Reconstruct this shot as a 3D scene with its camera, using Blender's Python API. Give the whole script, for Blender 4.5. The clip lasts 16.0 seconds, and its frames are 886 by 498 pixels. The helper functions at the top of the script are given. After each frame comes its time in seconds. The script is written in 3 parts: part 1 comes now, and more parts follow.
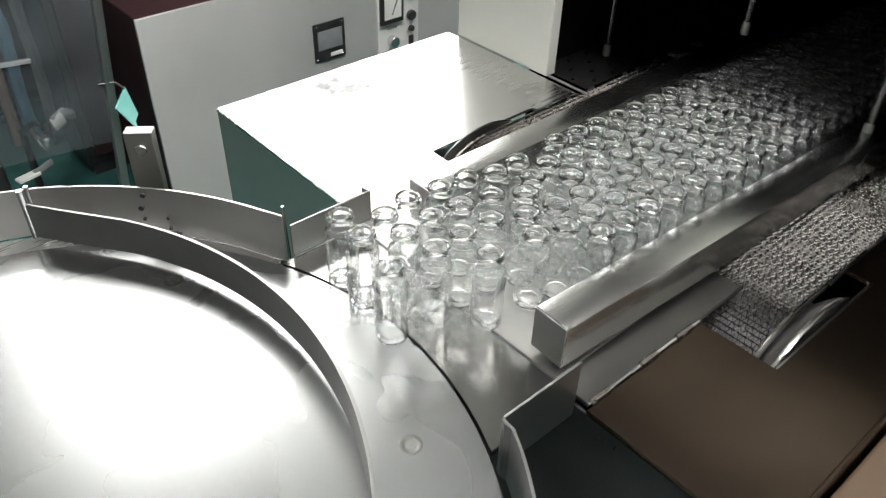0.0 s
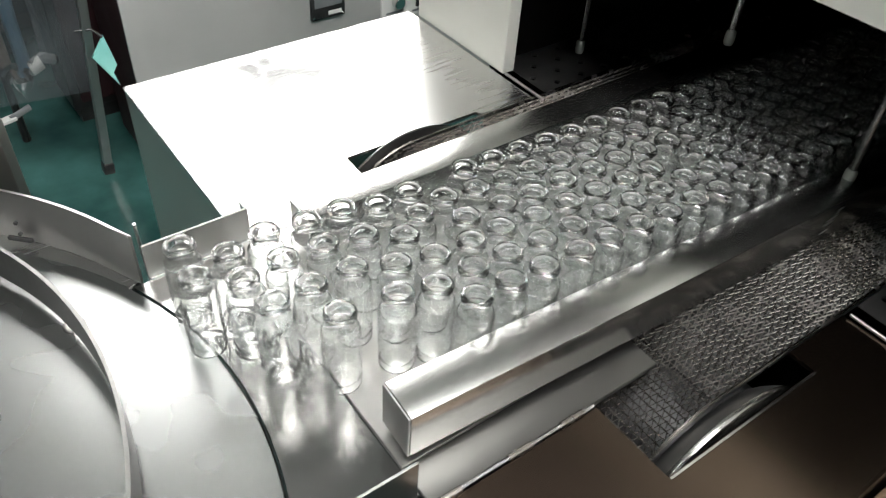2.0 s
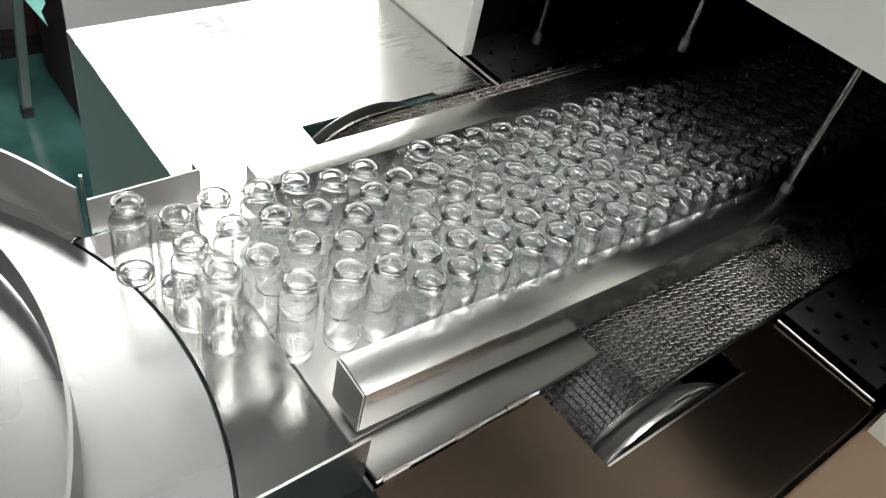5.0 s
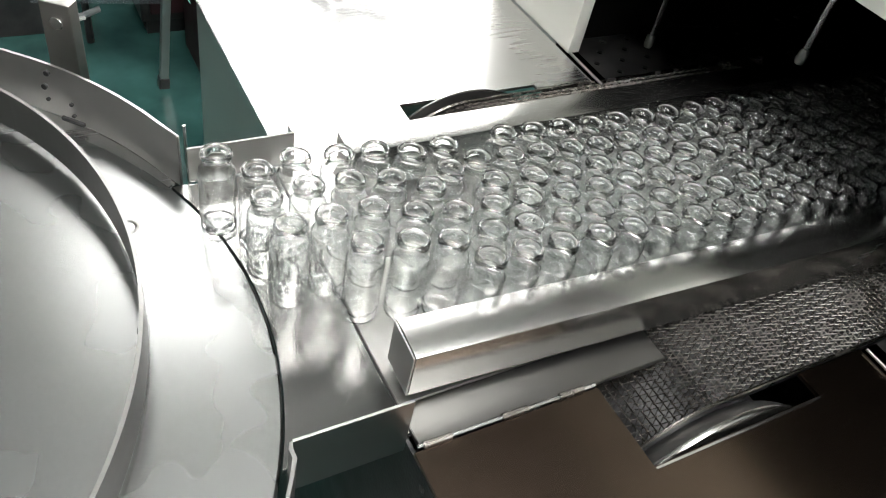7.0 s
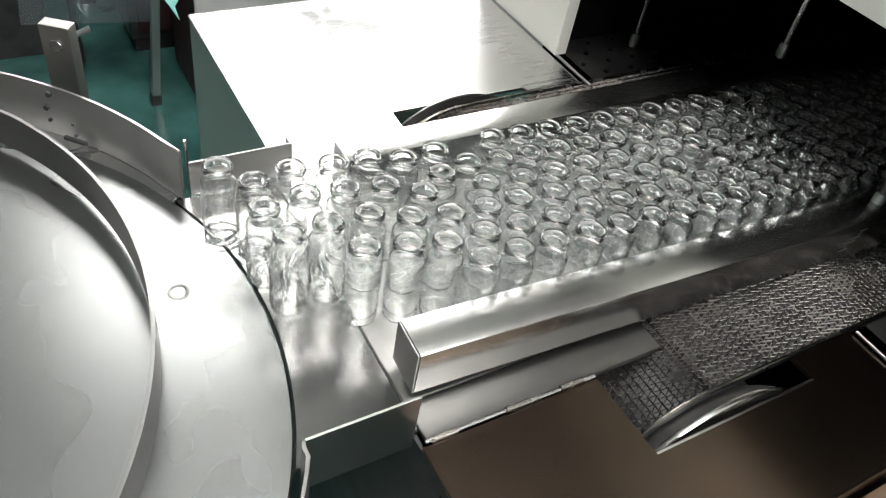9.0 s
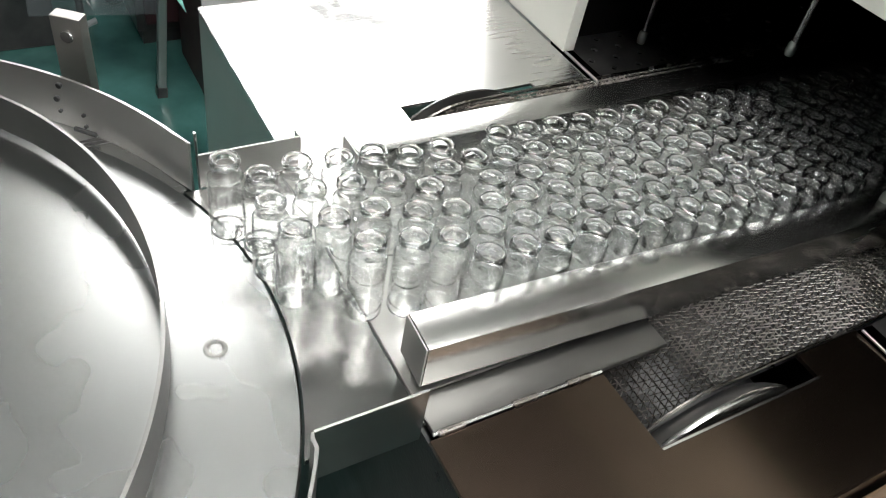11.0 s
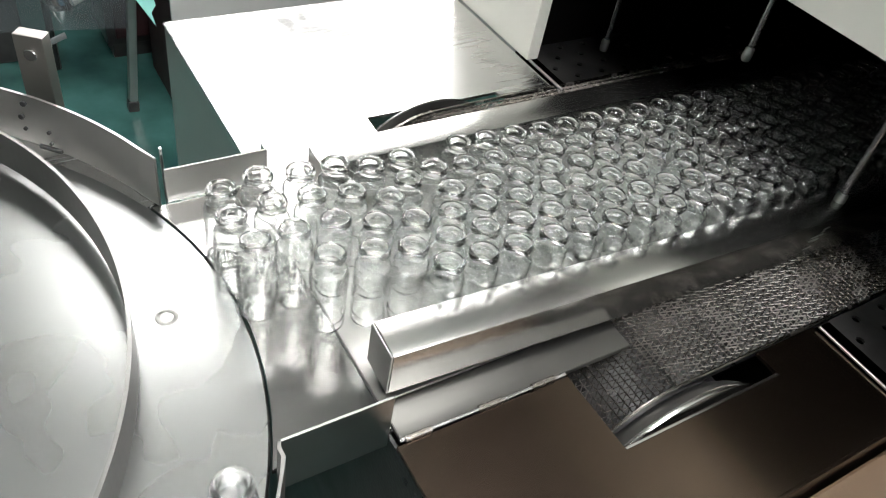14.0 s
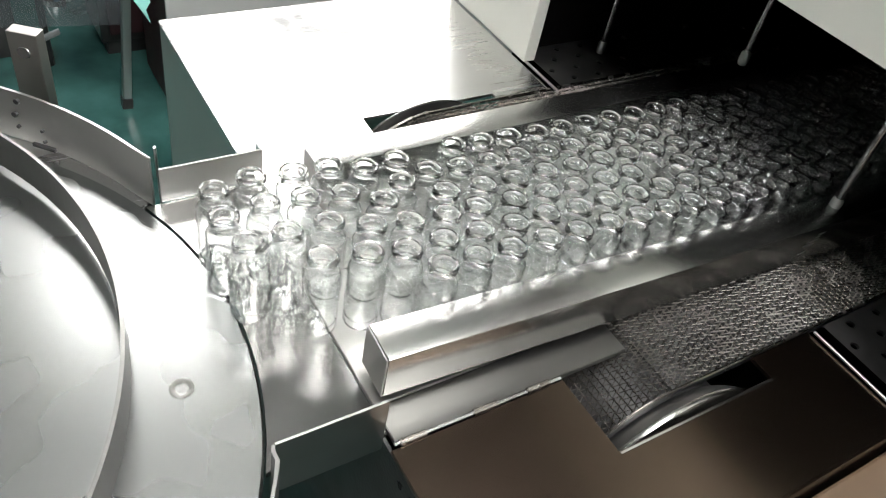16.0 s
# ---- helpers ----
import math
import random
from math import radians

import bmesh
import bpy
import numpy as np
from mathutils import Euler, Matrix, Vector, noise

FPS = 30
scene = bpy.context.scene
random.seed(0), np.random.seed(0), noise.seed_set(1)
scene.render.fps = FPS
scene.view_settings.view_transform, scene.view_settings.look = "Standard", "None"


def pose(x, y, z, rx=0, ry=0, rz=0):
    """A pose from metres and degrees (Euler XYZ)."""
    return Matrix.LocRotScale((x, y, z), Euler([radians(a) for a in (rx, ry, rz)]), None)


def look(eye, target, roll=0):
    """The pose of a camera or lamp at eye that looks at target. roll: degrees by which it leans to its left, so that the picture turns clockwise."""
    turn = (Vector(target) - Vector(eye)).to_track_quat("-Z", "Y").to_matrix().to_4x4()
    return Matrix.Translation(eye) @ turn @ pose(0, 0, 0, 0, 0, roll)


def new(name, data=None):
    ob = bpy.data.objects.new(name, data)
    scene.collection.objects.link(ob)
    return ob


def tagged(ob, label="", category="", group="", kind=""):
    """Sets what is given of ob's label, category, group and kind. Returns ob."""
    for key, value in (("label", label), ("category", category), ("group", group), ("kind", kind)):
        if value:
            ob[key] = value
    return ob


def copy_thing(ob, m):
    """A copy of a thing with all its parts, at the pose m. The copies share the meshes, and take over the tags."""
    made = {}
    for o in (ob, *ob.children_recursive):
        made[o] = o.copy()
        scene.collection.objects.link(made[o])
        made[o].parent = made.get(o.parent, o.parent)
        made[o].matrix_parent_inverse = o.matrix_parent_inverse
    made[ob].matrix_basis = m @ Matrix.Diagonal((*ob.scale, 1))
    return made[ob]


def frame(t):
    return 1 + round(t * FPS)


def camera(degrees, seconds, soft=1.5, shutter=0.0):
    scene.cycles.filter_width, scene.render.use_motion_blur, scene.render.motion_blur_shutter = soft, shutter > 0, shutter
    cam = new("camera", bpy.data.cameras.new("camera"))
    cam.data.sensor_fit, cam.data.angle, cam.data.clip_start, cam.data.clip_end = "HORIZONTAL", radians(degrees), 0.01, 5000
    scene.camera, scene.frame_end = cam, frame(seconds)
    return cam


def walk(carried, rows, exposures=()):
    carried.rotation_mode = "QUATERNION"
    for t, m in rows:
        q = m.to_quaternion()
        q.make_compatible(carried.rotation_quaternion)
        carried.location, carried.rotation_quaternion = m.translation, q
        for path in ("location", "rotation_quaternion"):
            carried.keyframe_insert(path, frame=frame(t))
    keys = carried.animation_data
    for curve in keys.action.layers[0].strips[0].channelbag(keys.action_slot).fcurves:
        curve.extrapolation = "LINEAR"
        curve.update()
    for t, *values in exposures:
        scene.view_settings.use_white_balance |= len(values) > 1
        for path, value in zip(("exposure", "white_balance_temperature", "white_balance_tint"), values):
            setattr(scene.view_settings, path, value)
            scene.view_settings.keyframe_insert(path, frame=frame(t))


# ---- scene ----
cam = camera(58.9, 16.0, soft=1.1, shutter=0.5)
PATH = [
    (0, (-0.263, -0.213, 0.335), (0.792, 0.95, -0.903), 1.7),
    (0.5, (-0.232, -0.209, 0.337), (0.76, 0.98, -0.929), 2.5),
    (1, (-0.213, -0.195, 0.338), (0.738, 0.968, -0.983), 2.1),
    (1.5, (-0.183, -0.194, 0.341), (0.71, 0.965, -1.022), 1.8),
    (2, (-0.128, -0.202, 0.334), (0.796, 0.96, -1.005), 4.0),
    (2.5, (-0.137, -0.176, 0.339), (0.882, 0.9, -1.004), 10.0),
    (3, (-0.141, -0.175, 0.334), (0.946, 0.824, -1.015), 14.7),
    (5.5, (-0.147, -0.193, 0.333), (0.917, 0.817, -1.026), 13.8),
    (6, (-0.146, -0.199, 0.333), (0.777, 0.919, -1.045), 12.5),
    (6.5, (-0.138, -0.211, 0.33), (0.717, 0.96, -1.048), 13.0),
    (7, (-0.136, -0.213, 0.326), (0.716, 0.953, -1.057), 13.3),
    (7.5, (-0.141, -0.214, 0.327), (0.732, 0.943, -1.051), 13.4),
    (8, (-0.146, -0.218, 0.331), (0.74, 0.945, -1.034), 13.2),
    (8.5, (-0.145, -0.22, 0.332), (0.738, 0.948, -1.03), 12.2),
    (9, (-0.144, -0.221, 0.333), (0.723, 0.948, -1.039), 11.3),
    (9.5, (-0.148, -0.219, 0.332), (0.706, 0.946, -1.051), 11.7),
    (12, (-0.147, -0.227, 0.336), (0.733, 0.936, -1.033), 12.2),
    (12.5, (-0.14, -0.232, 0.34), (0.798, 0.92, -0.998), 12.8),
    (13, (-0.142, -0.232, 0.339), (0.779, 0.921, -1.011), 12.2),
    (13.5, (-0.144, -0.229, 0.339), (0.769, 0.919, -1.021), 12.1),
    (14, (-0.143, -0.229, 0.34), (0.763, 0.923, -1.02), 11.7),
    (14.5, (-0.145, -0.229, 0.34), (0.758, 0.923, -1.022), 11.6),
    (15, (-0.145, -0.226, 0.342), (0.759, 0.92, -1.025), 11.7),
    (15.5, (-0.144, -0.225, 0.341), (0.762, 0.931, -1.016), 11.8),
    (16, (-0.143, -0.226, 0.34), (0.777, 0.916, -1.019), 12.6),
]
walk(cam, [(t, look(eye, target, roll)) for t, eye, target, roll in PATH],
     exposures=((0, 0.15), (2.5, 0.06), (5.5, 0.18), (9, 0.18), (13, 0.32), (16, 0.32)))

# ---- light ----
world = bpy.data.worlds.new("world")
scene.world = world
world.use_nodes = True
world.node_tree.nodes["Background"].inputs[0].default_value = (0.75, 0.85, 1.0, 1)
world.node_tree.nodes["Background"].inputs[1].default_value = 0.05
LAMP = 17.0
FILL_STRENGTH = 2.4
scene.cycles.max_bounces, scene.cycles.transmission_bounces, scene.cycles.transparent_max_bounces = 48, 48, 128
scene.cycles.sample_clamp_indirect = 12.0

FLOOR = -0.52
TABLE = (-0.290, 0.0576)     # axis of the turntable
TABLE_R = 0.2405


# ---- materials ----
def shader(name):
    m = bpy.data.materials.new(name)
    m.use_nodes = True
    nt = m.node_tree
    return m, nt, nt.nodes["Principled BSDF"]


def noise_node(nt, scale, stretch=(1, 1, 1), detail=4.0, space="Object"):
    tc, mp, no = (nt.nodes.new(k) for k in ("ShaderNodeTexCoord", "ShaderNodeMapping", "ShaderNodeTexNoise"))
    mp.inputs["Scale"].default_value = stretch
    no.inputs["Scale"].default_value, no.inputs["Detail"].default_value = scale, detail
    nt.links.new(tc.outputs[space], mp.inputs[0])
    nt.links.new(mp.outputs[0], no.inputs["Vector"])
    return no


def ramp(nt, source, lo, hi, a, b):
    r = nt.nodes.new("ShaderNodeMapRange")
    r.inputs[1].default_value, r.inputs[2].default_value = lo, hi
    r.inputs[3].default_value, r.inputs[4].default_value = a, b
    nt.links.new(source, r.inputs[0])
    return r.outputs[0]


def mix_colour(nt, fac, a, b):
    x = nt.nodes.new("ShaderNodeMix")
    x.data_type = "RGBA"
    x.inputs[6].default_value, x.inputs[7].default_value = (*a, 1), (*b, 1)
    nt.links.new(fac, x.inputs[0])
    return x.outputs[2]


def steel(name, colour=(0.60, 0.60, 0.58), rough=0.30, grain=(4, 260, 260), bump=0.02, blotch=9.0, wear=0.06, stain=0.84):
    """Brushed stainless steel: fine scratches along one way, soft smears, a few dull stains."""
    m, nt, b = shader(name)
    b.inputs["Metallic"].default_value = 1.0
    fine = noise_node(nt, 3.0, grain, 3.0)
    soft = noise_node(nt, blotch, (1, 1, 1), 2.0)
    dark = tuple(c * stain for c in colour)
    nt.links.new(mix_colour(nt, ramp(nt, soft.outputs[0], 0.25, 0.75, 0, 1), dark, colour), b.inputs["Base Color"])
    add = nt.nodes.new("ShaderNodeMath")
    add.operation = "ADD"
    nt.links.new(ramp(nt, soft.outputs[0], 0.2, 0.8, rough + wear, rough - wear * 0.5), add.inputs[0])
    nt.links.new(ramp(nt, fine.outputs[0], 0.3, 0.7, -0.008, 0.008), add.inputs[1])
    nt.links.new(add.outputs[0], b.inputs["Roughness"])
    bp = nt.nodes.new("ShaderNodeBump")
    bp.inputs["Strength"].default_value, bp.inputs["Distance"].default_value = bump * 0.05, 0.001
    nt.links.new(fine.outputs[0], bp.inputs["Height"])
    return m


def smear(m, at, scale, colour):
    """A dull wiped patch on a steel sheet, with a ragged edge."""
    nt = m.node_tree
    b = nt.nodes["Principled BSDF"]
    tc, mp, far, ragged, add, mx = (nt.nodes.new(k) for k in (
        "ShaderNodeTexCoord", "ShaderNodeMapping", "ShaderNodeVectorMath", "ShaderNodeTexNoise", "ShaderNodeMath", "ShaderNodeMix"))
    mp.inputs["Scale"].default_value = scale
    mp.inputs["Location"].default_value = tuple(-a * k for a, k in zip(at, scale))
    far.operation, add.operation, mx.data_type = "LENGTH", "ADD", "RGBA"
    ragged.inputs["Scale"].default_value, ragged.inputs["Detail"].default_value, ragged.inputs["Distortion"].default_value = 26.0, 3.0, 1.2
    nt.links.new(tc.outputs["Object"], mp.inputs[0])
    nt.links.new(mp.outputs[0], far.inputs[0])
    nt.links.new(tc.outputs["Object"], ragged.inputs["Vector"])
    nt.links.new(far.outputs["Value"], add.inputs[0])
    nt.links.new(ramp(nt, ragged.outputs[0], 0.35, 0.65, -0.6, 0.6), add.inputs[1])
    nt.links.new(ramp(nt, add.outputs[0], 0.25, 1.25, 1.0, 0.0), mx.inputs[0])
    old = b.inputs["Base Color"].links[0].from_socket
    nt.links.new(old, mx.inputs[6])
    mx.inputs[7].default_value = (*colour, 1)
    nt.links.new(mx.outputs[2], b.inputs["Base Color"])


def plain(name, a, b2, rough=0.5, metal=0.0, scale=12.0, bump=0.1, spec=0.5):
    """Paint, plastic or rubber with two tones of mottling and a fine relief."""
    m, nt, b = shader(name)
    n = noise_node(nt, scale, (1, 1, 1), 6.0)
    nt.links.new(mix_colour(nt, ramp(nt, n.outputs[0], 0.35, 0.65, 0, 1), a, b2), b.inputs["Base Color"])
    nt.links.new(ramp(nt, n.outputs[0], 0.3, 0.7, rough - 0.08, rough + 0.08), b.inputs["Roughness"])
    b.inputs["Metallic"].default_value = metal
    b.inputs["Specular IOR Level"].default_value = spec
    f = noise_node(nt, scale * 14, (1, 1, 1), 3.0)
    bp = nt.nodes.new("ShaderNodeBump")
    bp.inputs["Strength"].default_value, bp.inputs["Distance"].default_value = bump, 0.002
    nt.links.new(f.outputs[0], bp.inputs["Height"])
    nt.links.new(bp.outputs[0], b.inputs["Normal"])
    return m


def glow(name, colour, strength):
    m, nt, b = shader(name)
    b.inputs["Base Color"].default_value = (0.8, 0.8, 0.8, 1)
    b.inputs["Emission Color"].default_value = (*colour, 1)
    b.inputs["Emission Strength"].default_value = strength
    return m


def glass(name, tint=(0.985, 0.995, 0.99), rough=0.0, ior=1.5, coat=0.0):
    m, nt, b = shader(name)
    b.inputs["Base Color"].default_value = (*tint, 1)
    b.inputs["Roughness"].default_value = rough
    b.inputs["IOR"].default_value = ior
    b.inputs["Transmission Weight"].default_value = 1.0
    b.inputs["Coat Weight"].default_value = coat
    b.inputs["Coat Roughness"].default_value = 0.0
    b.inputs["Coat IOR"].default_value = 1.6
    return m


def thin_glass(name, tint=(0.985, 0.99, 0.988)):
    """Thin clear glass wall: light goes straight through, and grazing light is mirrored."""
    m, nt, b = shader(name)
    clear, gloss, mixed, facing, power, share = (nt.nodes.new(k) for k in (
        "ShaderNodeBsdfTransparent", "ShaderNodeBsdfGlossy", "ShaderNodeMixShader", "ShaderNodeLayerWeight", "ShaderNodeMath", "ShaderNodeMath"))
    clear.inputs["Color"].default_value = (*tint, 1)
    gloss.inputs["Roughness"].default_value = 0.0
    gloss.inputs["Color"].default_value = (1, 1, 1, 1)
    facing.inputs["Blend"].default_value = 0.5
    power.operation, share.operation = "POWER", "MULTIPLY_ADD"
    power.inputs[1].default_value = 2.6
    share.inputs[1].default_value, share.inputs[2].default_value = 0.93, 0.07
    for a, c in ((facing.outputs["Facing"], power.inputs[0]), (power.outputs[0], share.inputs[0]), (share.outputs[0], mixed.inputs[0]), (clear.outputs[0], mixed.inputs[1]),
                 (gloss.outputs[0], mixed.inputs[2]), (mixed.outputs[0], nt.nodes["Material Output"].inputs["Surface"])):
        nt.links.new(a, c)
    nt.nodes.remove(b)
    return m


STEEL_DISC = steel("steel_turntable", (0.36, 0.365, 0.362), 0.26, (4, 4, 4), 0.01, 11.0, 0.05, 0.82)
STEEL_PLATE = steel("steel_plate", (0.32, 0.316, 0.307), 0.18, (5, 110, 110), 0.015, 11.0)
STEEL_INFEED = steel("steel_infeed", (0.50, 0.495, 0.48), 0.32, (5, 110, 110), 0.015, 11.0)
STEEL_PANEL = steel("steel_panel", (0.60, 0.60, 0.59), 0.25, (5, 110, 110), 0.015, 6.0)
STEEL_LID = steel("steel_lid", (0.60, 0.60, 0.59), 0.25, (5, 110, 110), 0.015, 6.0)
smear(STEEL_LID, (0.113, 0.338, 0), (20, 36, 1), (0.13, 0.13, 0.13))
STEEL_RAIL = steel("steel_rail", (0.44, 0.44, 0.428), 0.22, (5, 110, 110), 0.015, 16.0)
STEEL_GUIDE = steel("steel_guide", (0.50, 0.495, 0.485), 0.36, (8, 8, 110), 0.015, 14.0)
STEEL_BAND = steel("steel_band", (0.29, 0.288, 0.282), 0.33, (8, 8, 110), 0.015, 14.0, 0.06, 0.7)
STEEL_DULL = steel("steel_dull", (0.19, 0.187, 0.18), 0.30, (5, 110, 110), 0.015, 14.0, 0.05, 0.7)
STEEL_HOOD = plain("hood_sheet", (0.66, 0.66, 0.61), (0.76, 0.76, 0.71), 0.36, 0.35, 4.0, 0.02)
STEEL_CAB = steel("steel_cabinet", (0.62, 0.62, 0.60), 0.45, (5, 110, 110), 0.015, 5.0)
# Dark brown base colour holds the reflection of the hood in the cover.
STEEL_COVER = steel("steel_cover_dark_reflection", (0.15, 0.112, 0.086), 0.22, (5, 110, 110), 0.015, 9.0, 0.05, 0.45)
GREY_PAINT = plain("grey_satin_paint", (0.44, 0.44, 0.43), (0.50, 0.50, 0.49), 0.38, 0.25, 5.0, 0.03)
STEEL_WIRE = steel("steel_wire", (0.32, 0.298, 0.28), 0.25, (60, 60, 60), 0.0, 40.0)
STEEL_ROD = steel("steel_rod", (0.66, 0.66, 0.66), 0.20, (200, 200, 6), 0.015, 30.0)
STEEL_BLOCK = steel("steel_block", (0.40, 0.385, 0.365), 0.32, (60, 60, 60), 0.0, 30.0)
CHROME = steel("chrome", (0.75, 0.75, 0.75), 0.10, (40, 40, 40), 0.0, 40.0, 0.04)
# Near-zero black puts the unlit tunnel's shade into the colour of its walls.
TUNNEL_SHADE = plain("tunnel_shade", (0.002, 0.002, 0.002), (0.004, 0.004, 0.004), 0.9, 0.0, 10.0, 0.1, 0.05)
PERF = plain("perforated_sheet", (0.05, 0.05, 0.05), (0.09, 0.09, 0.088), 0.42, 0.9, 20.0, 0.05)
# Serves real black parts, and also painted shade in joints and wells.
BLACK = plain("black_plastic_and_shade", (0.012, 0.012, 0.013), (0.03, 0.03, 0.03), 0.35, 0.0, 30.0)
DARK_RED = plain("dark_red_paint", (0.020, 0.006, 0.008), (0.032, 0.010, 0.012), 0.5)
DIRT = plain("grime", (0.05, 0.045, 0.04), (0.10, 0.09, 0.08), 0.6, 0.4)
GREEN_FLOOR = plain("green_epoxy", (0.014, 0.046, 0.042), (0.040, 0.112, 0.102), 0.17, 0.0, 6.0, 0.03)
WALL = plain("wall_paint", (0.40, 0.41, 0.40), (0.48, 0.49, 0.48), 0.7, 0.0, 2.0)
# Brown for an unseen hood panel that darkens the cover's reflection.
BROWN = plain("brown_mirror_source", (0.015, 0.009, 0.0055), (0.030, 0.016, 0.009), 0.6, 0.0, 2.0)
CEILING = plain("ceiling_paint", (0.52, 0.51, 0.50), (0.60, 0.59, 0.58), 0.8, 0.0, 2.0)
BOARD = plain("brown_board", (0.055, 0.034, 0.020), (0.085, 0.054, 0.032), 0.5, 0.0, 8.0)
WHITE = plain("white_plastic", (0.70, 0.70, 0.68), (0.80, 0.80, 0.78), 0.4)
TEAL = plain("teal_cloth", (0.20, 0.55, 0.50), (0.30, 0.68, 0.62), 0.7)
BLUE = plain("blue_hose", (0.10, 0.20, 0.30), (0.16, 0.28, 0.38), 0.35)
TAN = plain("tan_hose", (0.20, 0.15, 0.12), (0.28, 0.22, 0.18), 0.4)
GREY = plain("grey_hose", (0.16, 0.17, 0.18), (0.28, 0.29, 0.30), 0.35)
GLASS = glass("vial_glass", (0.998, 1.0, 0.999), 0.03, ior=1.44)
WALL_GLASS = thin_glass("vial_wall_glass")
PLEXI = plain("hazy_film", (0.05, 0.06, 0.066), (0.13, 0.15, 0.16), 0.22, 0.0, 9.0, 0.4)
PLEXI.node_tree.nodes["Principled BSDF"].inputs["Alpha"].default_value = 0.30
LIGHT = glow("lamp_diffuser", (1.0, 0.99, 0.96), LAMP)
# Glow of an added fill panel that stands behind the window opening.
FILL_PANEL = glow("fill_panel_glow", (0.97, 0.99, 1.0), FILL_STRENGTH)


# ---- mesh helpers ----
def part(name, bm, material, parent=None, label="", smooth=False):
    me = bpy.data.meshes.new(name)
    bmesh.ops.recalc_face_normals(bm, faces=bm.faces[:])
    bm.to_mesh(me)
    bm.free()
    me.materials.append(material)
    if smooth:
        me.polygons.foreach_set("use_smooth", [True] * len(me.polygons))
        me.set_sharp_from_angle(angle=radians(38))
    ob = new(name, me)
    if parent:
        ob.parent = parent
    if label:
        ob["label"] = label
    return ob


def empty(name, at=(0, 0, 0)):
    ob = new(name)
    ob.location = at
    return ob


def box(bm, x0, x1, y0, y1, z0, z1, m=None, bevel=0.0):
    vs = [bm.verts.new((x, y, z)) for x in (x0, x1) for y in (y0, y1) for z in (z0, z1)]
    fs = [bm.faces.new([vs[i] for i in q]) for q in
          ((0, 1, 3, 2), (4, 6, 7, 5), (0, 4, 5, 1), (2, 3, 7, 6), (0, 2, 6, 4), (1, 5, 7, 3))]
    if m is not None:
        bmesh.ops.transform(bm, matrix=m, verts=vs)
    if bevel:
        bmesh.ops.bevel(bm, geom=list({e for f in fs for e in f.edges}), offset=bevel, segments=2, affect="EDGES", profile=0.6)
    return bm


def boxed(x0, x1, y0, y1, z0, z1, bevel=0.0, m=None):
    return box(bmesh.new(), x0, x1, y0, y1, z0, z1, m, bevel)


def slab(outline, z0, z1, bevel=0.0):
    """A plate of any outline."""
    bm = bmesh.new()
    lo = [bm.verts.new((x, y, z0)) for x, y in outline]
    hi = [bm.verts.new((x, y, z1)) for x, y in outline]
    bm.faces.new(lo[::-1])
    top = bm.faces.new(hi)
    n = len(lo)
    for i in range(n):
        bm.faces.new((lo[i], lo[(i + 1) % n], hi[(i + 1) % n], hi[i]))
    if bevel:
        bmesh.ops.bevel(bm, geom=list(top.edges), offset=bevel, segments=2, affect="EDGES")
    return bm


def strip(path, z0, z1, thick, bevel=0.0006):
    """A standing band of sheet metal along a line of points."""
    pts = [Vector((x, y)) for x, y in path]
    left, right = [], []
    for i, p in enumerate(pts):
        d = (pts[min(i + 1, len(pts) - 1)] - pts[max(i - 1, 0)]).normalized()
        n = Vector((-d.y, d.x)) * thick / 2
        left.append(p + n), right.append(p - n)
    return slab([tuple(p) for p in left] + [tuple(p) for p in right[::-1]], z0, z1, bevel)


def arc(cx, cy, r0, r1, a0, a1, n):
    return [(cx + (r0 + (r1 - r0) * i / n) * math.cos(radians(a0 + (a1 - a0) * i / n)),
             cy + (r0 + (r1 - r0) * i / n) * math.sin(radians(a0 + (a1 - a0) * i / n))) for i in range(n + 1)]


def lathe(profile, n=32, m=None, bm=None):
    """A turned shape: profile of (radius, height) about z; a radius of 0 closes it."""
    bm = bm or bmesh.new()
    rings = []
    for r, z in profile:
        if r < 1e-7:
            rings.append([bm.verts.new((0, 0, z))])
        else:
            rings.append([bm.verts.new((r * math.cos(2 * math.pi * i / n), r * math.sin(2 * math.pi * i / n), z)) for i in range(n)])
    for a, b in zip(rings, rings[1:]):
        for i in range(n):
            j = (i + 1) % n
            if len(a) == 1:
                bm.faces.new((a[0], b[i], b[j]))
            elif len(b) == 1:
                bm.faces.new((a[i], a[j], b[0]))
            else:
                bm.faces.new((a[i], a[j], b[j], b[i]))
    if m is not None:
        bmesh.ops.transform(bm, matrix=m, verts=[v for r in rings for v in r])
    return bm


def rod(r, z0, z1, n=16, edge=0.0006, m=None, bm=None):
    return lathe([(0, z0), (r - edge, z0), (r, z0 + edge), (r, z1 - edge), (r - edge, z1), (0, z1)], n, m, bm)


def tube(points, r, n=8, bm=None):
    """A round wire or hose along points."""
    bm = bm or bmesh.new()
    pts = [Vector(p) for p in points]
    rings = []
    for i, p in enumerate(pts):
        d = (pts[min(i + 1, len(pts) - 1)] - pts[max(i - 1, 0)]).normalized()
        u = d.cross(Vector((0.31, 0.17, 0.93))).normalized()
        v = d.cross(u)
        rings.append([bm.verts.new(p + r * (u * math.cos(2 * math.pi * k / n) + v * math.sin(2 * math.pi * k / n))) for k in range(n)])
    for a, b in zip(rings, rings[1:]):
        for k in range(n):
            bm.faces.new((a[k], a[(k + 1) % n], b[(k + 1) % n], b[k]))
    bm.faces.new(rings[0][::-1]), bm.faces.new(rings[-1])
    return bm


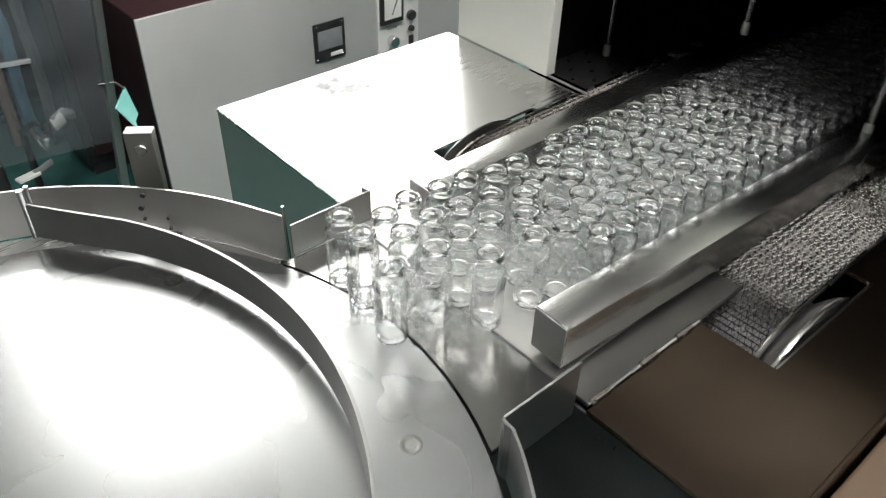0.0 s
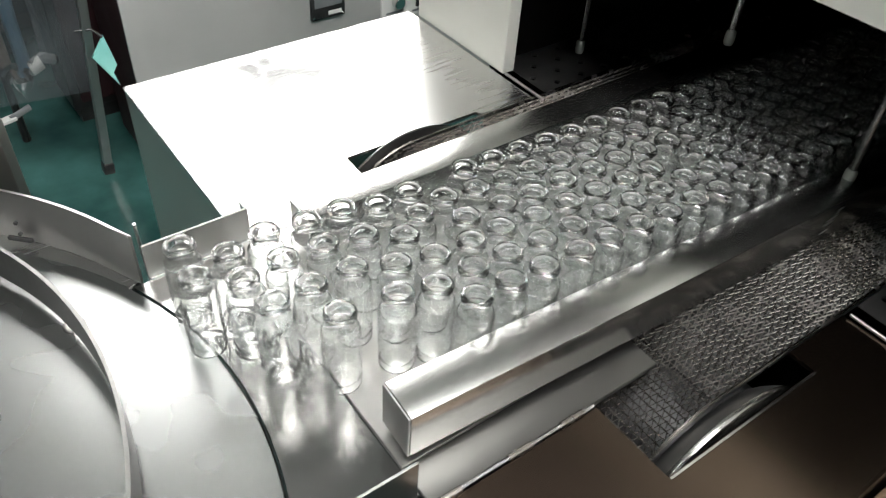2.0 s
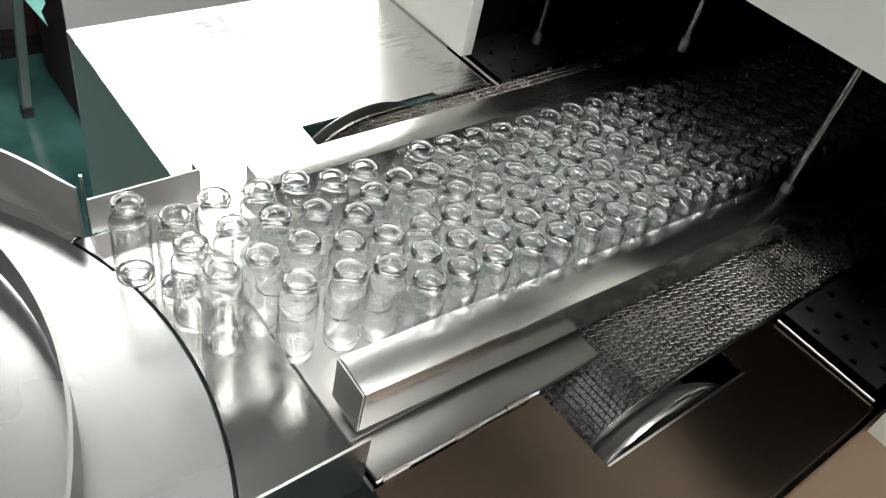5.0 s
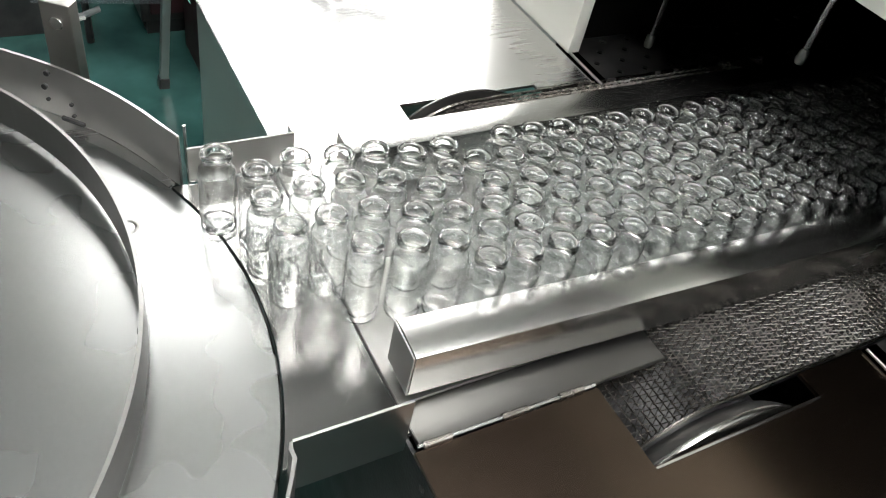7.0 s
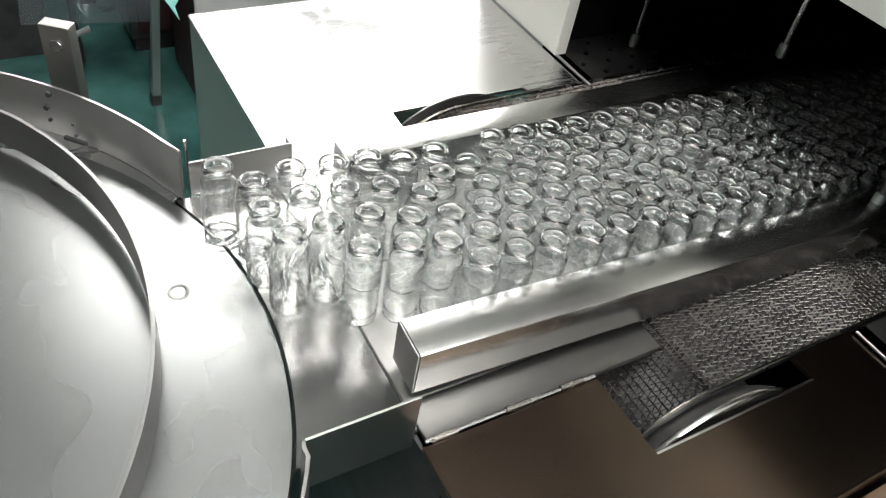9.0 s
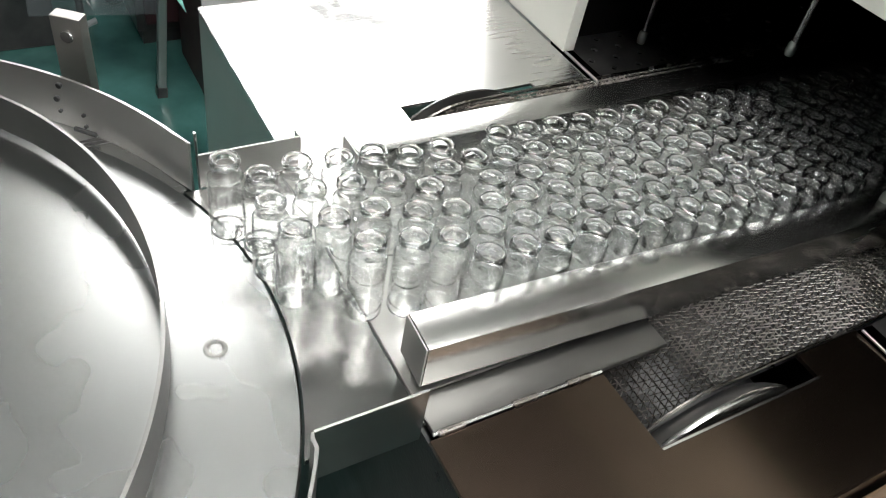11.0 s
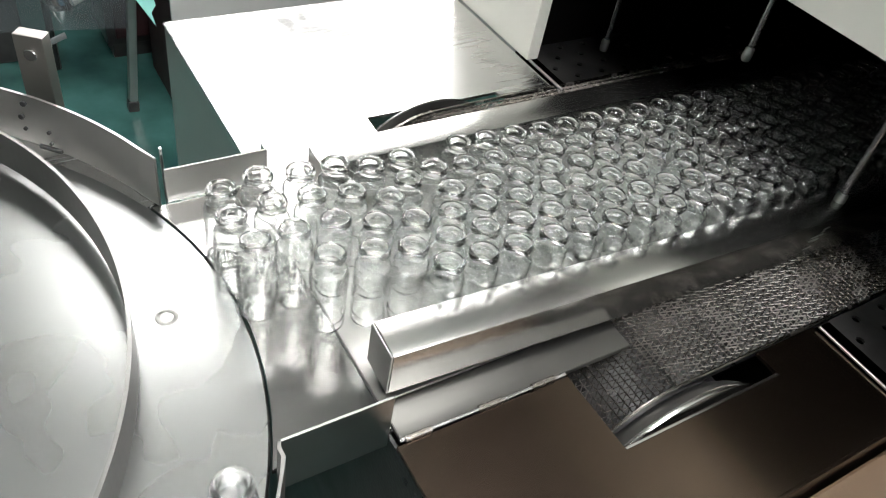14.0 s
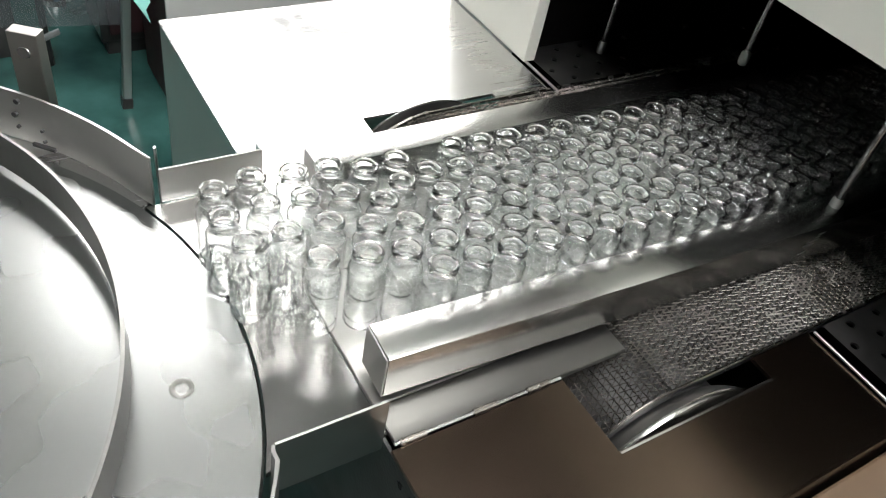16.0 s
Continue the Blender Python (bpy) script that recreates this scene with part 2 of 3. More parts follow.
# ---- room ----
def room():
    tagged(part("floor", boxed(-5.2, 3.2, -2.4, 3.4, FLOOR - 0.1, FLOOR), GREEN_FLOOR),
           "glossy green epoxy floor of the workshop", "floor", kind="structure")
    tagged(part("floor_joint", boxed(0.086, 0.092, -2.39, 0.60, FLOOR + 0.0005, FLOOR + 0.002), GREY), "thin pale joint strip in the floor", "floor", kind="structure")
    for name, b in (("wall_north", (-5.2, 3.2, 3.4, 3.5)), ("wall_east", (3.2, 3.3, -2.5, 3.5)), ("wall_west", (-5.3, -5.2, -2.5, 3.5))):
        tagged(part(name, boxed(*b, FLOOR, 2.6), WALL), "plain pale grey painted workshop wall", "wall", kind="structure")
    wall = slab([(-5.2, FLOOR), (3.2, FLOOR), (3.2, 2.6), (-5.2, 2.6), (-5.2, 1.9), (2.7, 1.9), (2.7, 0.45), (-0.5, 0.45), (-0.5, 1.8999), (-5.2, 1.8999)], -0.1, 0.0)
    bmesh.ops.transform(wall, matrix=Matrix(((1, 0, 0, 0), (0, 0, 1, -2.4), (0, 1, 0, 0), (0, 0, 0, 1))), verts=wall.verts[:])
    tagged(part("wall_south", wall, WALL), "plain pale grey painted workshop wall", "wall", kind="structure")
    # Unseen window with a glowing panel behind, added as fill from the south.
    w = empty("fill_window", (1.1, -2.45, 0.45))
    for x in (-1.58, -0.53, 0.53, 1.58):
        part("frame", boxed(x - 0.02, x + 0.02, -0.03, 0.03, 0.04, 1.41), WHITE, w)
    for z in (0.02, 1.43):
        part("frame", boxed(-1.6, 1.6, -0.03, 0.03, z - 0.02, z + 0.02), WHITE, w)
    tagged(w, "wide white framed window, unseen, added for fill light", "window", kind="structure")
    tagged(part("backdrop", boxed(-1.3, 3.5, -2.92, -2.90, 0.0, 2.4), FILL_PANEL), "glowing fill panel behind the added window", "sky", kind="structure")
    tagged(part("ceiling", boxed(-5.3, 3.3, -2.5, 3.5, 2.6, 2.7), CEILING), "plain pale painted workshop ceiling", "ceiling", kind="structure")


def ceiling_light(x, y, w, d):
    lamp = empty("ceiling_light", (x, y, 1.95))
    part("frame", slab([(-w / 2 - .03, -d / 2 - .03), (w / 2 + .03, -d / 2 - .03), (w / 2 + .03, d / 2 + .03), (-w / 2 - .03, d / 2 + .03)], -0.05, -0.001, 0.004), WHITE, lamp)
    part("diffuser", boxed(-w / 2, w / 2, -d / 2, d / 2, -0.06, -0.0505), LIGHT, lamp, "glowing white diffuser")
    for u in (-w / 2 + .1, w / 2 - .1):
        part("hanger", tube([(u, 0, -0.0005), (u, 0, 0.648)], 0.004, 6), BLACK, lamp)
    tagged(lamp, "flat white panel lamp, unseen, added to light the machine", "lamp")


# ---- turntable ----
def turntable():
    t = empty("turntable", (*TABLE, 0))
    part("disc", lathe([(0, -0.012), (TABLE_R - .001, -0.012), (TABLE_R, -0.011), (TABLE_R, -0.0012), (TABLE_R - .0012, 0), (0.12, 0), (0, 0)], 160), STEEL_DISC, t, smooth=True)
    for k in range(6):
        a = radians(60 * k)
        c = Matrix.Translation((0.203 * math.cos(a), 0.203 * math.sin(a), 0))
        plug = part("plug", lathe([(0, -.0002), (.0030, -.0001), (.0042, .0002), (.0054, .0003), (.0062, .0002), (.0066, -.0008), (0, -.0008)], 24), STEEL_DULL, t, "dull round screw plug", smooth=True)
        plug.matrix_basis = c
    part("column", lathe([(0, FLOOR), (0.16, FLOOR), (0.16, FLOOR + .03), (0.12, FLOOR + .06), (0.12, -0.06), (0.15, -0.013), (0, -0.013)], 48), STEEL_CAB, t, "steel column under the disc", True)
    tagged(t, "round brushed stainless steel turntable that turns slowly", "turntable")
    return t


def guides():
    cx, cy = TABLE
    g = empty("outer_guide")
    line = [(-0.0640, 0.1635)] + arc(cx, cy, 0.2490, 0.264, 27, 64, 24)[1:] + arc(cx, cy, 0.264, 0.268, 64, 110, 20)[1:]
    cut = 22
    part("band", strip(line[:cut], -0.0040, 0.0335, 0.0018), STEEL_GUIDE, g)
    part("band", strip(line[cut - 1:], -0.0040, 0.0335, 0.0018), STEEL_GUIDE, g)
    ring = arc(cx, cy, 0.2425, 0.2425, 26, 118, 40) + arc(cx, cy, 0.273, 0.253, 118, 26, 40)
    part("base_ring", slab(ring, -0.010, -0.0045, 0.0005), STEEL_PANEL, g, "flat steel ring under the band")
    m = pose(-0.1125, 0.2595, 0, 0, 0, -36)
    part("bracket", boxed(-0.0095, 0.0095, 0.0035, 0.0135, -0.05, 0.067, 0.0008, m), STEEL_BLOCK, g, "flat upright steel bracket")
    part("screw", rod(0.0042, 0, 0.0012, 18, 0.0004, m=m @ pose(0, 0.0035, 0.054, 90, 0, 0)), CHROME, g, "bright screw head", True)
    for x, y, z in ((-0.1214, 0.2455, 0.0315), (-0.1240, 0.2468, 0.0215), (-0.1234, 0.2463, 0.0125), (-0.1115, 0.2350, 0.0140), (-0.1113, 0.2348, 0.0055)):
        a = math.atan2(y - cy, x - cx)
        part("screw", rod(0.0013 if z < 0.02 else 0.0020, 0, 0.0022, 12, 0.0003, pose(x, y, z, 0, -90, math.degrees(a))), BLACK, g, "dark screw head", True)
    part("clamp", boxed(-0.008, 0.008, 0.0030, 0.0055, -0.0005, 0.0022, 0.0006, pose(-0.1160, 0.2320, 0, 0, 0, -45)), BLACK, g, "small dark clamp block")
    part("leg", boxed(-0.0095, 0.0095, 0.0035, 0.0135, FLOOR, -0.05, 0.0008, m), STEEL_BLOCK, g)
    tagged(g, "curved upright steel guide band round the turntable, with a bracket", "guide rail")

    n = empty("inner_guide")
    inner = arc(-0.3522, 0.0931, 0.2474, 0.2474, -62, 33, 60)
    inner += [(-0.1655, 0.2555), (-0.1865, 0.2845)]
    part("band", strip(inner, 0.005, 0.0315, 0.0020), STEEL_BAND, n)
    part("hook", tube([(-0.1865, 0.2845, z) for z in (0.004, 0.02, 0.042)], 0.0022), STEEL_ROD, n, smooth=True)
    part("hook", tube([(-0.180, 0.297, z) for z in (0.004, 0.02, 0.036)], 0.0018), STEEL_ROD, n, smooth=True)
    part("foot", boxed(-0.01, 0.01, -0.003, 0.003, 0.0006, 0.006, 0.0005, pose(-0.2365, -0.126, 0, 0, 0, 30)), BLACK, n)
    tagged(n, "curved thin steel guide band standing over the turntable", "guide rail")

    e = empty("entry_guide")
    part("plate", boxed(-0.0600, 0.0060, 0.1610, 0.1628, 0.0012, 0.0245, 0.0004), STEEL_BAND, e)
    part("end_flange", boxed(0.0042, 0.0060, 0.1630, 0.1700, 0.0012, 0.0245, 0.0004), STEEL_GUIDE, e)
    part("pin", tube([(-0.058, 0.170, -0.02), (-0.0585, 0.1715, 0.034)], 0.0010), STEEL_ROD, e, smooth=True)
    part("foot_strip", boxed(-0.0600, 0.0060, 0.1590, 0.1608, 0.0004, 0.0016), CHROME, e)
    tagged(e, "short straight steel guide plate beside the vials", "guide rail")

    s = empty("side_guard")
    part("plate", boxed(-0.0680, -0.0100, -0.0475, -0.0460, -0.012, 0.0300, 0.0004), STEEL_BAND, s)
    curve = [(-0.0685, -0.0468), (-0.0700, -0.0500)] + arc(cx, cy, 0.2475, 0.2475, -27, -60, 16)
    part("curved_band", strip(curve, -0.012, 0.0300, 0.0016, 0.0004), STEEL_BAND, s)
    tagged(s, "bent steel side guard at the edge of the turntable", "guard")


# ---- outfeed deck ----
def deck():
    cx, cy = TABLE
    gap = 0.0010
    edge = arc(cx, cy, TABLE_R + gap, TABLE_R + gap, -24.5, 24.8, 40)
    t = empty("transfer_plate")
    part("plate", slab([(-0.0080, -0.0455), (-0.0080, 0.1590)] + edge[::-1], -0.004, 0, 0.0004), STEEL_PLATE, t)
    tagged(t, "thin steel transfer plate with one round edge", "plate")
    d = empty("infeed_plate")
    part("plate", slab([(-0.0066, -0.0296), (0.148, -0.0296), (0.148, 0.1468), (0.0985, 0.1468), (0.0, 0.1632), (-0.0066, 0.1632)], -0.004, 0, 0.0004), STEEL_INFEED, d)
    # Added reflector: thin steel over the belt that brightens the vials above it.
    part("brightening_strip", slab([(0.1485, -0.0035), (0.290, -0.0075), (0.290, 0.1236), (0.1485, 0.1236)], 0.0, 0.0005), STEEL_INFEED, d, "thin steel strip, added to brighten the vials")
    tagged(d, "flat brushed steel plate under the vials", "plate")
    # Black strip painted in as the shade of the open joint.
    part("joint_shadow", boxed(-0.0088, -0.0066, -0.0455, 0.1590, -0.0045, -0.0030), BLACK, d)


def rails():
    near = empty("near_rail", (-0.0024, -0.0047, 0))
    near.rotation_euler = (0, 0, radians(-2.6))
    part("bar", boxed(0.0012, 0.75, -0.0250, 0.0, 0.0060, 0.0360, 0.0011), STEEL_RAIL, near, smooth=True)
    part("end_cap", boxed(0.0, 0.0010, -0.0247, -0.0003, 0.0062, 0.0357, 0.0003), STEEL_GUIDE, near, "folded steel end cap")
    for x in (0.05, 0.20, 0.45):
        part("standoff", rod(0.0040, 0.0003 if x < 0.15 else -0.0005, 0.0059, 14, m=pose(x, -0.0125, 0)), STEEL_DULL, near, "short round standoff", True)
    tagged(near, "square brushed steel guide bar along the vials", "guide rail")
    far = empty("far_rail", (0.0270, 0.1196, 0))
    part("end_cap", boxed(-0.0012, -0.0002, 0.0003, 0.0227, 0.0062, 0.0357, 0.0003), STEEL_GUIDE, far, "folded steel end cap")
    part("bar", boxed(0.0, 0.75, 0.0, 0.0230, 0.0060, 0.0360, 0.0011), STEEL_RAIL, far, smooth=True)
    for x in (0.05, 0.20, 0.45):
        part("standoff", rod(0.0040, 0.0003 if x < 0.11 else -0.0005, 0.0059, 14, m=pose(x, 0.0115, 0)), STEEL_DULL, far, "short round standoff", True)
    tagged(far, "square brushed steel guide bar beyond the vials", "guide rail")


def hinge_line(parent):
    part("hinge_pin", tube([(-0.008, -0.0546, 0.0010), (0.097, -0.0552, 0.0010)], 0.0010), STEEL_ROD, parent, "thin hinge pin", True)
    for x in (0.004, 0.048, 0.083):
        part("knuckle", tube([(x - 0.009, -0.0549, 0.0014), (x + 0.006, -0.0550, 0.0012)], 0.0018, 10), STEEL_WIRE, parent, "dull hinge knuckle", True)


def side_boxes():
    p = empty("near_cover")
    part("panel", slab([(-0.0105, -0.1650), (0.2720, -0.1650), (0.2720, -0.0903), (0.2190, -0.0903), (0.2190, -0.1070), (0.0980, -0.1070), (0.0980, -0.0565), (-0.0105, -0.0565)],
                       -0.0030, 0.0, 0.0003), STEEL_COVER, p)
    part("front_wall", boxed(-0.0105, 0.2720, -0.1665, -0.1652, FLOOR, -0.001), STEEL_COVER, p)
    # Black well walls and floor, added as the shade below the belt slot.
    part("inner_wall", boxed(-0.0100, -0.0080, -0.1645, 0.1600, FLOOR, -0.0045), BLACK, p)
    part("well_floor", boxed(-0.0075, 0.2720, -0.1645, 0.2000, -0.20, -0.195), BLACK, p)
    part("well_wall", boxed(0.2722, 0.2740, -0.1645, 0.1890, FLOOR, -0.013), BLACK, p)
    part("slot_lip", boxed(0.0985, 0.2185, -0.1085, -0.1072, -0.012, 0.0003), STEEL_ROD, p)
    part("hinge_leaf", slab([(-0.0066, -0.0535), (0.148, -0.0535), (0.148, -0.0300), (-0.0066, -0.0300)], -0.0035, 0, 0.0004), STEEL_DULL, p, "dull steel hinge leaf")
    hinge_line(p)
    board = empty("brown_board")
    part("top", boxed(0.02, 0.90, -0.62, -0.1690, -0.035, -0.020, 0.002), BOARD, board)
    part("panel", boxed(0.02, 0.90, -0.1860, -0.1705, FLOOR, -0.0355), BOARD, board)
    part("side", boxed(0.03, 0.045, -0.60, -0.187, FLOOR, -0.0355), BOARD, board)
    tagged(board, "low brown wooden cupboard beside the cover", "cupboard")
    tagged(p, "flat brushed steel cover panel with a belt slot and hinges", "cover panel")
    f = empty("far_cover")
    part("panel", slab([(0.0, 0.3800), (0.2730, 0.3800), (0.2730, 0.2000), (0.2200, 0.2000), (0.2200, 0.2060), (0.1000, 0.2060), (0.1000, 0.1475), (0.0, 0.1640)][::-1],
                       -0.0030, 0.0, 0.0008), STEEL_LID, f)
    part("side_wall", boxed(0.0006, 0.0026, 0.1660, 0.3794, FLOOR, -0.0032), STEEL_CAB, f)
    part("back_wall", boxed(0.0028, 0.2730, 0.3774, 0.3794, FLOOR, -0.0032), STEEL_PANEL, f)
    tagged(f, "box with a shiny brushed steel lid and a belt slot", "cover panel")


def roller(name, y, side, depth, top):
    """The belt's end roller: a drum and a flange that opens outwards like a dish."""
    r = empty(name, (0.158, y, -0.074))
    k = depth / 0.0262
    ring = [(0.069 + (top - 0.069) * f, h * k) for f, h in ((0.34, 0.006), (0.68, 0.014), (0.88, 0.0195), (0.975, 0.0220), (1.0, 0.0240), (0.96, 0.0256), (0.83, 0.0262))]
    turn = pose(0, 0, 0, 90 * side, 0, 0)
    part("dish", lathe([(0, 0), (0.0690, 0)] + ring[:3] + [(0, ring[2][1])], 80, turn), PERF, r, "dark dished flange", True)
    part("rim", lathe([(0, ring[2][1] + 0.0002)] + ring[2:] + [(0, depth)], 80, turn), STEEL_RAIL, r, "bright rounded flange rim", True)
    part("drum", lathe([(0, 0.001), (0.0655, 0.001), (0.0655, 0.130), (0, 0.130)], 48, pose(0, 0, 0, -90 * side, 0, 0)), BLACK, r, smooth=True)
    part("axle", rod(0.012, -0.05, 0.05, m=pose(0, 0, 0, 90, 0, 0)), STEEL_CAB, r)
    tagged(r, "round steel belt roller flange that rises through a slot", "roller")


def belt():
    """Woven wire belt: flat spirals side by side, that bend down over the roller."""
    pitch, half, step = 0.0041, 0.0024, 0.0024
    verts, faces = [], []

    def place(s, h):
        # distance along the belt to x and z, h above the middle of the belt
        if s >= 0:
            return 0.158 + s, -0.0012 + h
        a = -s / 0.0713
        return 0.158 - (0.0713 + h) * math.sin(a), -0.0725 + (0.0713 + h) * math.cos(a)

    def wire(points, r):
        k = len(verts)
        for i, (s, y, h) in enumerate(points):
            for dh, ds in ((r, 0), (0, r), (-r, 0), (0, -r)):
                x, z = place(s + ds, h + dh)
                verts.append((x, y, z))
            if i:
                a = k + 4 * (i - 1)
                for j in range(4):
                    faces.append((a + j, a + (j + 1) % 4, a + 4 + (j + 1) % 4, a + 4 + j))

    y0, y1 = -0.0885, 0.1985
    n = int((y1 - y0) / step)
    for i in range(-25, 111):
        s = i * pitch
        wire([(s + (half if j % 2 else -half), y0 + step * (j + 0.5 * (i % 2)), 0.0010 if j % 2 else -0.0010) for j in range(n)], 0.00066)
        wire([(s + pitch / 2, y0 + (y1 - y0) * j / 8, -0.0006) for j in range(9)], 0.00040)
    me = bpy.data.meshes.new("mesh_belt")
    me.from_pydata(verts, [], faces)
    me.materials.append(STEEL_WIRE)
    b = empty("conveyor_belt", (0, 0, 0))
    w = new("wire_mesh", me)
    w.parent = b
    w["kind"] = "stuff"
    edge = [(place(s * 0.006, 0.0)) for s in range(-16, 76)]
    for y in (y0, y1):
        part("edge_wire", tube([(x, y, z + 0.0002) for x, z in edge], 0.0011, 6), STEEL_WIRE, b)
    tagged(b, "woven steel wire conveyor belt, bent down over its roller", "conveyor belt")
    bed = empty("belt_bed")
    # Black sheet puts shade into the gaps of the wire mesh.
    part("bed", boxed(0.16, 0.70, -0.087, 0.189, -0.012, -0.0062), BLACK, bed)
    tagged(bed, "black bed for the shade between the belt wires", "machine part", kind="structure")


# ---- tunnel ----
def tunnel():
    X = 0.2745
    t = empty("tunnel_hood")
    part("front_panel", slab([(X, -0.60), (X + 0.012, -0.60), (X + 0.012, 0.2385), (X, 0.2385)], 0.1620, 0.30, 0.0), STEEL_HOOD, t)
    # Unseen panel, added to give the cover something dark brown to mirror.
    part("added_upper_panel", boxed(X, X + 0.012, -0.60, 0.2385, 0.3005, 0.95), BROWN, t, "brown upper panel, added for the cover to mirror")
    part("front_post", boxed(X, X + 0.012, 0.2395, 0.366, 0.0006, 0.58, 0.0008), STEEL_HOOD, t)
    # Added black sheet: keeps the back of the front panel in painted shade.
    part("shade_liner", boxed(X + 0.0122, X + 0.0142, -0.1715, 0.2615, 0.1622, 0.5640), TUNNEL_SHADE, t, "added inner sheet, blacked out for the tunnel's shade")
    # Out of view: added, with the near side wall, to block light into the tunnel.
    part("near_light_block", boxed(X, X + 0.012, -0.60, -0.172, FLOOR, 0.1615), STEEL_HOOD, t)
    part("side_wall", boxed(X + 0.0125, 1.45, 0.262, 0.272, -0.10, 0.58), TUNNEL_SHADE, t)
    part("side_wall", boxed(X + 0.0125, 1.45, -0.182, -0.172, FLOOR, 0.58), TUNNEL_SHADE, t)
    part("end_wall", boxed(1.45, 1.46, -0.182, 0.272, -0.10, 0.58), TUNNEL_SHADE, t)
    part("roof", boxed(X + 0.0125, 1.45, -0.1715, 0.2615, 0.565, 0.575), TUNNEL_SHADE, t)
    part("floor_pan", boxed(X + 0.02, 1.45, -0.1715, 0.2615, -0.09, -0.08), TUNNEL_SHADE, t)
    for y0, y1 in ((0.2005, 0.2610), (-0.1600, -0.0905)):
        n = empty("perforated_floor")
        x0, x1 = X + 0.0135, 0.62
        bm = bmesh.new()
        sheet(bm, x0, x1, y0, y1, 0.0135, 0.0031, -0.0015)
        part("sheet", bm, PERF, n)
        # Black tray paints the shade behind the holes.
        part("tray", boxed(x0, x1, y0, y1, -0.03, -0.026), TUNNEL_SHADE, n)
        tagged(n, "dark perforated steel sheet beside the belt", "floor plate")
    part("pin", tube([(X + 0.001, 0.2370, 0.0020), (X + 0.001, 0.1890, 0.0020)], 0.0012, 10), STEEL_GUIDE, t, "thin dull hinge pin", True)
    part("pin", tube([(X - 0.001, -0.0935, 0.0020), (X - 0.001, -0.1640, 0.0014)], 0.0010, 10), STEEL_GUIDE, t, "thin dull hinge pin", True)
    tagged(t, "stainless steel tunnel hood with a black opening", "tunnel")
    for x, y, z in ((0.345, -0.0310, 0.0310), (0.385, 0.1100, 0.0580), (0.360, 0.2360, -0.0004)):
        r = empty("gate_rod", (x, y, z))
        part("rod", rod(0.0026, 0, 0.565 - z, 14), STEEL_ROD, r, smooth=True)
        part("tip", lathe([(0, -0.0004), (0.0034, 0), (0.0040, 0.002), (0.0040, 0.010), (0.0026, 0.012)], 14), STEEL_CAB, r, smooth=True)
        tagged(r, "thin upright steel rod in the tunnel mouth", "rod", "rods in the tunnel mouth")


def sheet(bm, x0, x1, y0, y1, pitch, r, z):
    """Thin sheet with rows of round holes: cells of a grid, each with an octagon cut out of it."""
    nx, ny = int((x1 - x0) / pitch), int((y1 - y0) / pitch)
    px, py = (x1 - x0) / nx, (y1 - y0) / ny
    for i in range(nx):
        for j in range(ny):
            cx, cy = x0 + (i + .5) * px, y0 + (j + .5) * py
            out, inn = [], []
            for k in range(8):
                a = math.pi / 4 * k
                sx, sy = math.cos(a), math.sin(a)
                q = 1 / max(abs(sx), abs(sy))
                out.append(bm.verts.new((cx + sx * q * px / 2, cy + sy * q * py / 2, z)))
                rr = r if (i + j) % 2 else 0.0008
                inn.append(bm.verts.new((cx + sx * rr, cy + sy * rr, z)))
            low = [bm.verts.new((v.co.x, v.co.y, z - 0.002)) for v in inn]
            for k in range(8):
                l = (k + 1) % 8
                bm.faces.new((out[k], out[l], inn[l], inn[k]))
                bm.faces.new((inn[k], inn[l], low[l], low[k]))
            if not (i + j) % 2:
                bm.faces.new(inn)


